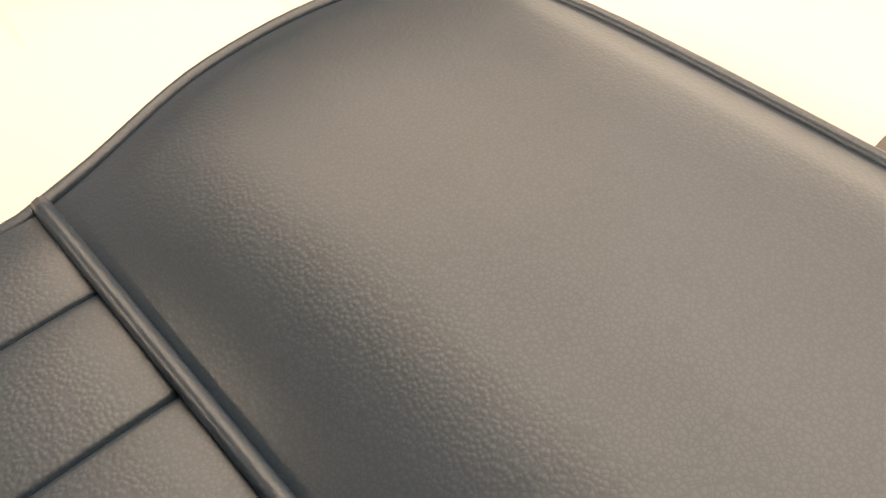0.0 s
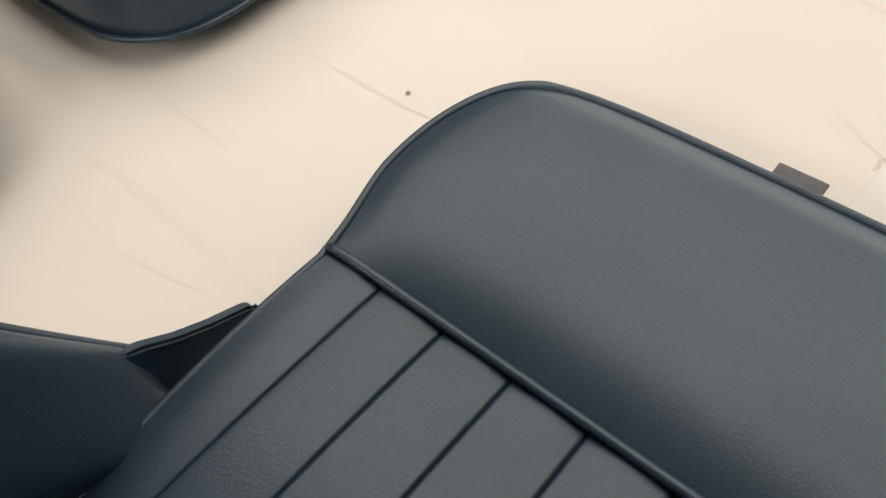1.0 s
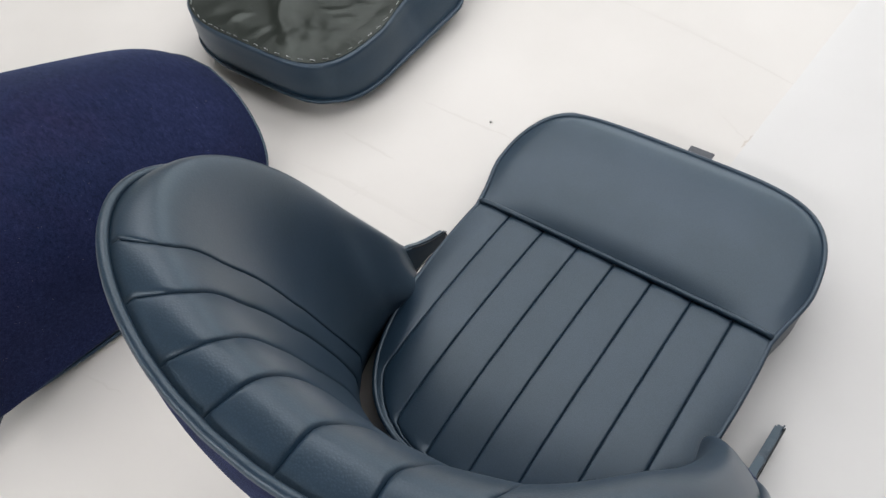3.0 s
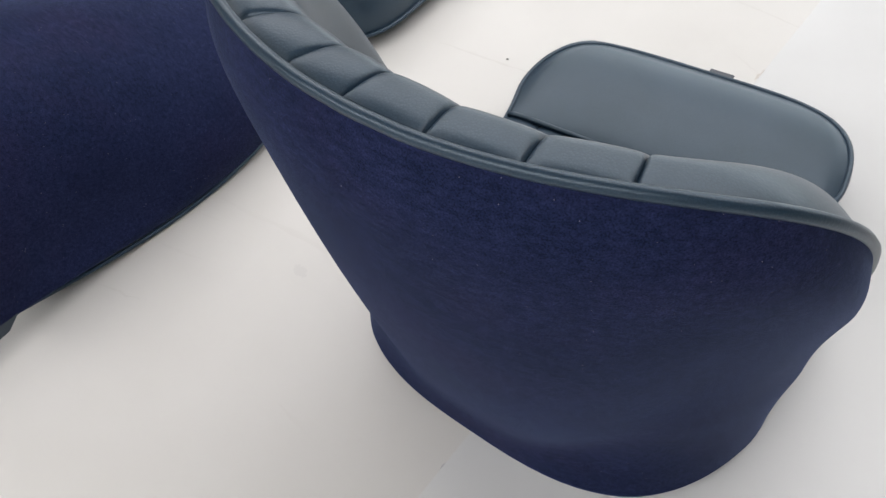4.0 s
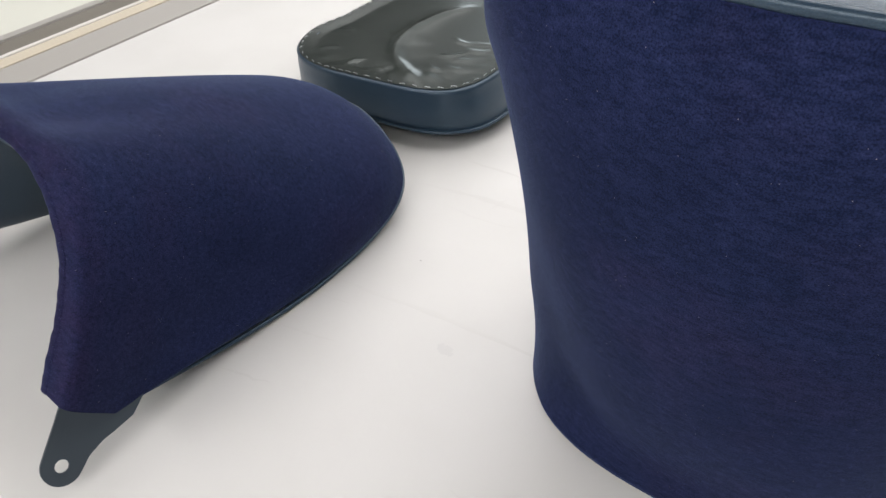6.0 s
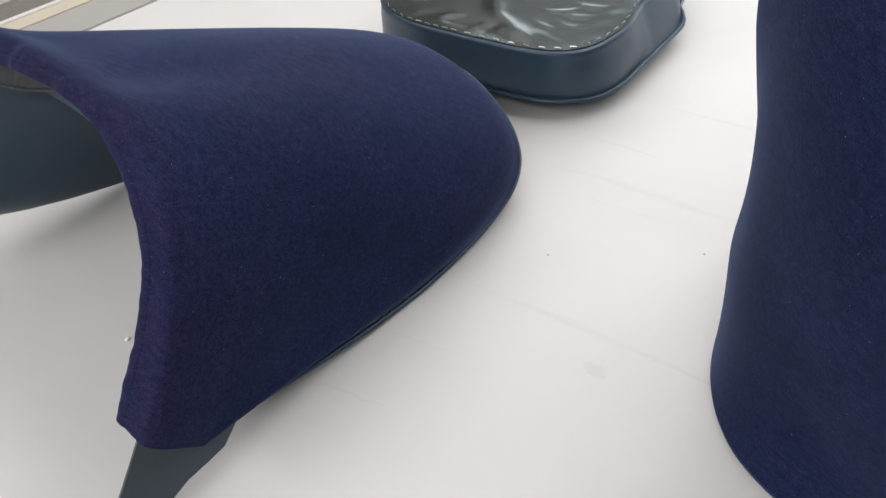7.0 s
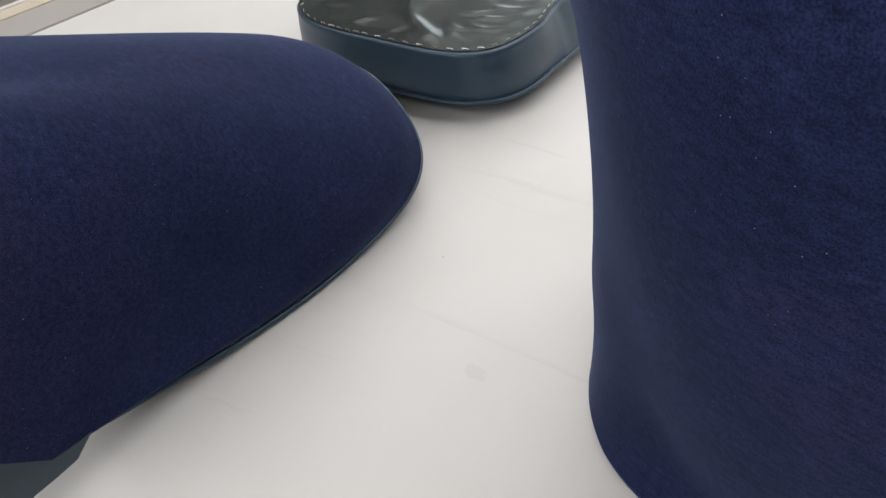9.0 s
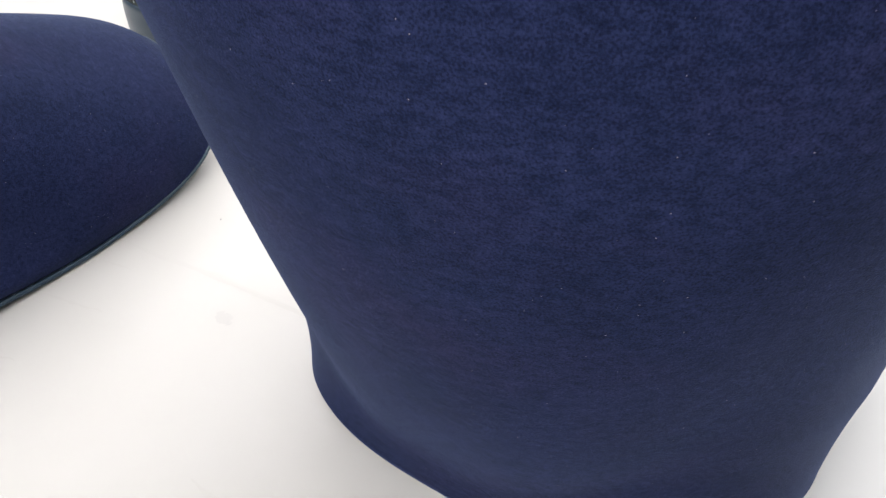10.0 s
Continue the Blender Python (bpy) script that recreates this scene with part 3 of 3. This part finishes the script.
    flare = (q["fl"] * np.clip((0.72 - g) / 0.3, 0, 1))[:, None] * inw
    rows = rows - flare * np.clip(1 - (rows[:, :, 2:] - 0.012) / 0.10, 0, 1) ** 2
    return rim, foot - flare, inner, up, rows


RIM, NORM, DIRN, BASE, CLOTH = [], [], [], [], []


def set_shape(q):
    rim, foot, inner, up, rows = back_shell(q, 61)
    for seq, arr in ((RIM, rim), (BASE, foot), (NORM, inner), (DIRN, up)):
        seq[:] = [Vector(p) for p in arr]
    CLOTH[:] = [[Vector(p) for p in row] for row in rows]


set_shape(UPRIGHT)
# the hinged wing reaches further down and outward than the other
for k in range(30):
    w = (1 - k / 30) ** 2
    RIM[k] = RIM[k] + Vector((-0.040, 0.026, -0.028)) * w
    NORM[k] = NORM[k].lerp(Vector((0.96, -0.26, -0.05)), min(1, 2 * w)).normalized()


def at(seq, f):
    """Between the samples of seq, f from 0 to 1."""
    g = f * (NW - 1)
    i = min(int(g), NW - 2)
    return seq[i].lerp(seq[i + 1], g - i)


AHEAD = Vector((0, 0.7776, 0.6288))


def depth_at(f):
    """Thickness of the stuffing ahead of the rim: fullest at the shoulders."""
    g = abs(2 * f - 1)
    ease = lambda a, b: (lambda t: t * t * (3 - 2 * t))(min(max((g - a) / (b - a), 0.0), 1.0))
    thin = 0.20 * math.exp(-(((g - 0.20) / 0.15) ** 2)) + 0.38 * ease(0.28, 0.50) * (1 - 1.3 * ease(0.66, 0.92)) if f > 0.5 else 0.45 * math.exp(-(((g - 0.79) / 0.20) ** 2)) + 0.08 * math.exp(-(((g - 0.33) / 0.12) ** 2))
    return (0.0343 + 0.0055 * math.exp(-(((g - 0.48) / 0.25) ** 2)) - 0.018 * g) * (1 - thin)


def lining(f, n, base, tuck_in):
    """Across the padded face, from the rim over the roll and down inside."""
    r, b, nn = at(RIM, f), at(base, f), at(NORM, f)
    inw = Vector((-b.x, -0.20 - b.y, 0)).normalized()
    mid = Vector((0, -0.25, 0.22)) - r
    mid = (mid - AHEAD * mid.dot(AHEAD)).normalized()
    end = min(max((abs(2 * f - 1) - (0.80 if f < 0.5 else 0.88)) / (0.20 if f < 0.5 else 0.12), 0.0), 1.0)
    k = math.sqrt(max(1 - (0.94 if f < 0.5 else 0.86) * end * end, 0.0))
    a = depth_at(f) * k
    t = min(max((2 * f - 1 - 0.22) / 0.16, 0.0), 1.0)
    mid = mid * (1 + 0.75 * t * t * (3 - 2 * t))
    return smooth_line([r + mid * 0.002 * k, r + AHEAD * a * 0.40 + mid * 0.008 * k, r + AHEAD * a * 0.82 + mid * 0.019 * k, r + AHEAD * a + mid * 0.031 * k,
                        r.lerp(b, 0.12) + nn * (0.041 + 0.016 * t) * k + AHEAD * a * 0.68, r.lerp(b, 0.35) + nn * 0.049 * k + AHEAD * a * 0.2 + inw * 0.008 * k,
                        r.lerp(b, 0.62) + nn * 0.034 * k + inw * 0.028 * k, b + (inw * 0.052 + Vector((0, 0, 0.06))) * k, b + (inw * tuck_in + Vector((0, 0, 0.010))) * k], n)


def fan(f, j):
    """Seams spread towards the foot: where a column lies at step j of 43."""
    way = np.interp(j, (0, 16, 21.5, 27, 32, 37.6, 43), (0, 0.05, 0.09, 0.21, 0.36, 0.50, 0.56))
    q = 1 - (1 - min(max((way - 0.045) / 0.42, 0.0), 1.0)) ** 1.3
    # on the hinged side they first sweep towards the middle
    f += 0.018 * math.sin(math.pi * min(max((j - 4) / 24, 0), 1)) * min(max((0.52 - f) / 0.14, 0), 1) * min(f / 0.15, 1)
    h = 2 * f - 1
    return 0.5 + 0.5 * math.copysign(abs(h) ** (1 - 0.58 * q), h)


half_len = sum((RIM[k + 1] - RIM[k]).length for k in range(NW // 2))
SEAMS = [min(range(40, 121), key=lambda k: abs(RIM[k].x - x)) / (NW - 1) for x in (-0.140, -0.088, -0.036, 0.0145, 0.070, 0.124, 0.173)]


def bucket_seat(hem_r, hem_d, tuck):
    """A seat back with its velvet outside, leather face and piping."""
    root = new("bucket_seat")
    base, rows = BASE[:], CLOTH
    if tuck:
        # the folded hem is uneven and sits a little short of the full length
        wave = [Vector((0, 0, 0.85 * hem_d + 0.0030 * noise.noise(Vector((k * 0.14, 3.3, 0))) + 0.0012 * noise.noise(Vector((k * 0.6, 1.3, 0))))) for k in range(NW)]
        for k, w in enumerate(wave):
            w += Vector((BASE[k].x, 0.2 + BASE[k].y, 0)).normalized() * (0.0065 * math.exp(-(((k / (NW - 1) - 0.82) / 0.10) ** 2)))
        base = [b + w for b, w in zip(BASE, wave)]
        rows = [[p + w * max(0, 1 - j / 7) for p, w in zip(row, wave)] for j, row in enumerate(CLOTH)]
        # the turned hem stands out as a soft roll, fullest on the far side
        for k in range(NW):
            full = np.interp(k / (NW - 1), (0.1, 0.3, 0.42, 0.5, 0.6, 0.9, 1.0), (0.006, 0.015, 0.013, 0.008, 0.003, 0.0, 0.0))
            for row in rows:
                d = (row[k] - base[k]).length / 0.017
                row[k] = row[k] - NORM[k] * (full * d * math.exp(1 - d))
    else:
        # the cloth is pulled straight along the end of the hinged wing
        rows = [[p.lerp(b.lerp(r, j / 60), min(max(1 - k / 12, 0), 1)) for k, (p, b, r) in enumerate(zip(row, base, RIM))] for j, row in enumerate(CLOTH)]
    cloth = RUBBED if tuck else VELVET
    part("velvet_back", grid(rows), cloth, root, "navy velvet outer back covering")
    hem = []
    for ang, up in ((0, 0), (30, 0), (60, 0), (90, 0), (120, 0), (150, 0), (180, 0), (180, 0.012), (180, 0.03)):
        c, q = math.cos(math.radians(ang)), math.sin(math.radians(ang))
        hem.append([b + Vector((-b.x, -0.20 - b.y, 0)).normalized() * (hem_r * (1 - c)) + Vector((0, 0, up - hem_d * q)) for b in base])
    part("velvet_hem", grid(hem), cloth, root)
    edges = [0.0] + SEAMS + [1.0]
    table_of = [lining(k / 240, 44, base, 2 * hem_r + 0.003) for k in range(241)]
    for _ in range(22):
        soft = [row[:] for row in table_of]
        for k in range(1, 240):
            for j in range(2, 32):
                w = 0.25 * min(1, (j - 1) / 9)
                soft[k][j] = table_of[k][j] * (1 - 2 * w) + (table_of[k - 1][j] + table_of[k + 1][j]) * w
        table_of = soft
    for turn in range(32):
        # rounder on the hinged side
        for k, row in enumerate(table_of):
            w = 0.25 if turn < 11 else 0.25 * min(max((135 - k) / 45, 0), 1)
            table_of[k] = row[:2] + [row[j] * (1 - 2 * w) + (row[j - 1] + row[j + 1]) * w for j in range(2, 42)] + row[42:]

    def face_point(f, j):
        g = fan(f, j) * 240
        k = min(int(g), 239)
        return table_of[k][j].lerp(table_of[k + 1][j], g - k)

    for i, (f0, f1) in enumerate(zip(edges, edges[1:])):
        wing = i in (0, len(edges) - 2)
        m = 80 if wing else 26
        cols = []
        for k in range(m + 1):
            u = seam_steps(0, m)[k] if not wing else (1 - (1 - k / m) ** 2.2 if i == 0 else (k / m) ** 2.2)
            f = f0 + (f1 - f0) * u
            line = [face_point(f, j) for j in range(44)]
            if wing:
                near = (1 - u) if i == 0 else u
                gap = near * (f1 - f0) * 2 * half_len
                puff = -0.0034 * math.exp(-gap / 0.0013)
            else:
                puff = 0.0018 * (1 - abs(2 * u - 1) ** 2.0) - 0.0034 * math.exp(-min(u, 1 - u) * 0.054 / 0.0013)
            face = [(line[min(j + 1, 43)] - line[max(j - 1, 0)]).cross(face_point(min(f + 0.004, 1), j) - face_point(max(f - 0.004, 0), j)) for j in range(44)]
            sign = 1 if face[14].dot(AHEAD) > 0 else -1
            cols.append([p + n.normalized() * sign * (0 if tuck else puff) * min(1, j / 5) for j, (p, n) in enumerate(zip(line, face))])
        if i == 0:
            cols.insert(0, [RIM[0].lerp(base[0], j / 43) for j in range(44)])
        elif wing:
            cols.append([RIM[-1].lerp(base[-1], j / 43) for j in range(44)])
        part("side_wing" if wing else "pleat", grid(cols), LEATHER, root)
    part("edge_piping", tube([r + d * 0.002 + n * (0.003 - 0.007 * min(max((abs(2 * k / (NW - 1) - 1) - 0.42) / 0.2, 0), 1) if tuck else 0.002) for k, (r, d, n) in enumerate(zip(RIM, DIRN, NORM))], 0.0033 if tuck else 0.0042, 8), LEATHER, root)
    if tuck:
        # loose fibres standing off the turned hem
        fuzz = bmesh.new()
        for _ in range(260):
            k = random.randrange(20, NW - 8)
            root_at = base[k].lerp(base[k + 1], random.random())
            way = Vector((random.uniform(-1, 1), random.uniform(-1, 1), -random.uniform(0.2, 1))).normalized() * random.uniform(0.002, 0.0045)
            side = way.cross(Vector((0.3, 0.5, 0.8))).normalized() * 0.00022
            bend = root_at + way * 0.6 + side * random.uniform(-4, 4)
            start = root_at + Vector((0, 0, -0.3 * hem_d))
            tube([start, bend, root_at + way], 0.00016, 3, False, fuzz)
        part("hem_fuzz", fuzz, cloth, root, "loose velvet fibres along the hem")
        # cloth flap hanging inside the hem, bound with a dark cord
        rows, cord = [], []
        for k in range(61):
            f = 0.265 + 0.33 * k / 60
            b = at(base, f)
            inw = Vector((-b.x, -0.20 - b.y, 0)).normalized()
            deep = max(0.0315 - 0.0315 * ((f - 0.408) / (0.142 if f < 0.408 else 0.190)) ** 2, 0.009)
            line = [b + inw * (0.008 + (deep - 0.008) * m / 8) + Vector((0, 0, 0.006 - 0.002 * m / 8)) for m in range(9)]
            rows.append(line)
            cord.append(line[-1])
        part("lining_flap", grid(rows), FLAP, root, "grey cloth flap inside the hem")
        part("flap_cord", tube(cord, 0.0022, 6), DARKCORD, root, "dark binding cord")
    return root


def flat_frame(origin, ahead, across):
    """A pose whose x runs ahead and y across."""
    x = Vector(ahead).normalized()
    z = x.cross(Vector(across)).normalized()
    y = z.cross(x)
    return Matrix(((x.x, y.x, z.x, origin[0]), (x.y, y.y, z.y, origin[1]), (x.z, y.z, z.z, origin[2]), (0, 0, 0, 1)))


def plate(pts, hole, half, bevel):
    """A flat outline given thickness, with a hole where hole is not empty."""
    bm = bmesh.new()
    for z in (-half, half):
        vo = [bm.verts.new((x, y, z)) for x, y in pts]
        vh = [bm.verts.new((x, y, z)) for x, y in hole]
        ed = [bm.edges.new((v[k], v[(k + 1) % len(v)])) for v in (vo, vh) if v for k in range(len(v))]
        bmesh.ops.triangle_fill(bm, use_beauty=True, edges=ed)
    bm.verts.ensure_lookup_table()
    n = len(pts) + len(hole)
    for lo, cnt in ((0, len(pts)), (len(pts), len(hole))):
        for k in range(cnt):
            a, b = lo + k, lo + (k + 1) % cnt
            bm.faces.new((bm.verts[a], bm.verts[b], bm.verts[n + b], bm.verts[n + a]))
    if bevel:
        bmesh.ops.bevel(bm, geom=[e for e in bm.edges if len(e.link_faces) == 2 and e.calc_face_angle(0) > 0.6], offset=bevel, segments=2, affect="EDGES")
    return bm


def hinge_bracket(parent, world):
    """A flat steel hinge plate, straight on one side, waisted on the other, with a rounded, pierced end."""
    tip = [(0.071 + 0.0215 * math.cos(a), 0.0215 * math.sin(a)) for a in [math.radians(-90 + 15 * k) for k in range(13)]]
    pts = [(-0.03, 0.030), (-0.03, -0.052), (0.0, -0.050), (0.018, -0.040), (0.036, -0.029), (0.054, -0.0225)] + tip + [(0.03, 0.026), (0.0, 0.030)]
    hole = [(0.071 + 0.0075 * math.cos(k * math.tau / 12), 0.0075 * math.sin(k * math.tau / 12)) for k in range(12)]
    ob = part("hinge_bracket", plate(pts, hole, 0.002, 0.0), PLATE, parent, "flat grey steel hinge plate with a hole", smooth=False)
    ob.matrix_basis = parent.matrix_basis.inverted() @ world


def hinge_strap(parent, world):
    """A leather covered strap, wide where it leaves the wing, with a rounded end."""
    tip = [(0.080 + 0.0125 * math.cos(a), 0.0125 * math.sin(a)) for a in [math.radians(-90 + 15 * k) for k in range(13)]]
    pts = [(-0.05, 0.034), (-0.05, -0.036), (0.0, -0.034), (0.025, -0.024), (0.052, -0.0155)] + tip + [(0.052, 0.0150), (0.025, 0.0200), (0.0, 0.028)]
    ob = part("hinge_strap", plate(pts, [], 0.0055, 0.0026), LEATHER, parent, "leather covered hinge strap", smooth=False)
    ob.matrix_basis = parent.matrix_basis.inverted() @ world
    part("strap_edge", tube([(x * 0.99, y * 0.94, 0.0062) for x, y in pts[2:]], 0.0010, 6), DARKCORD, ob, "dark stitched edge")


back = tagged(bucket_seat(0.0115, 0.0115, 0.0), "upright pleated navy leather seat back with navy velvet outside", "car seat", "car seat backs")
set_shape(FALLEN)
lying = tagged(bucket_seat(0.0060, 0.002, 0.0015), "navy velvet car seat back lying face down on white table", "car seat", "car seat backs")
lying.matrix_basis = FOLD
back.matrix_basis = pose(0.0236, 0.0999, 0, 0, 0, -4.000)
hinge_strap(back, flat_frame((-0.246, -0.137, 0.076), (-0.002, 0.074, -0.030), (0, 0.36, 0.93)))
hinge_strap(back, flat_frame((0.266, -0.149, 0.046), (0.004, 0.074, -0.030), (0, 0.36, 0.93)))
hinge_bracket(lying, flat_frame((-0.5925, -0.6625, 0.0745), (0.0105, -0.059, -0.0385), (-0.033, -0.070, 0.051)))
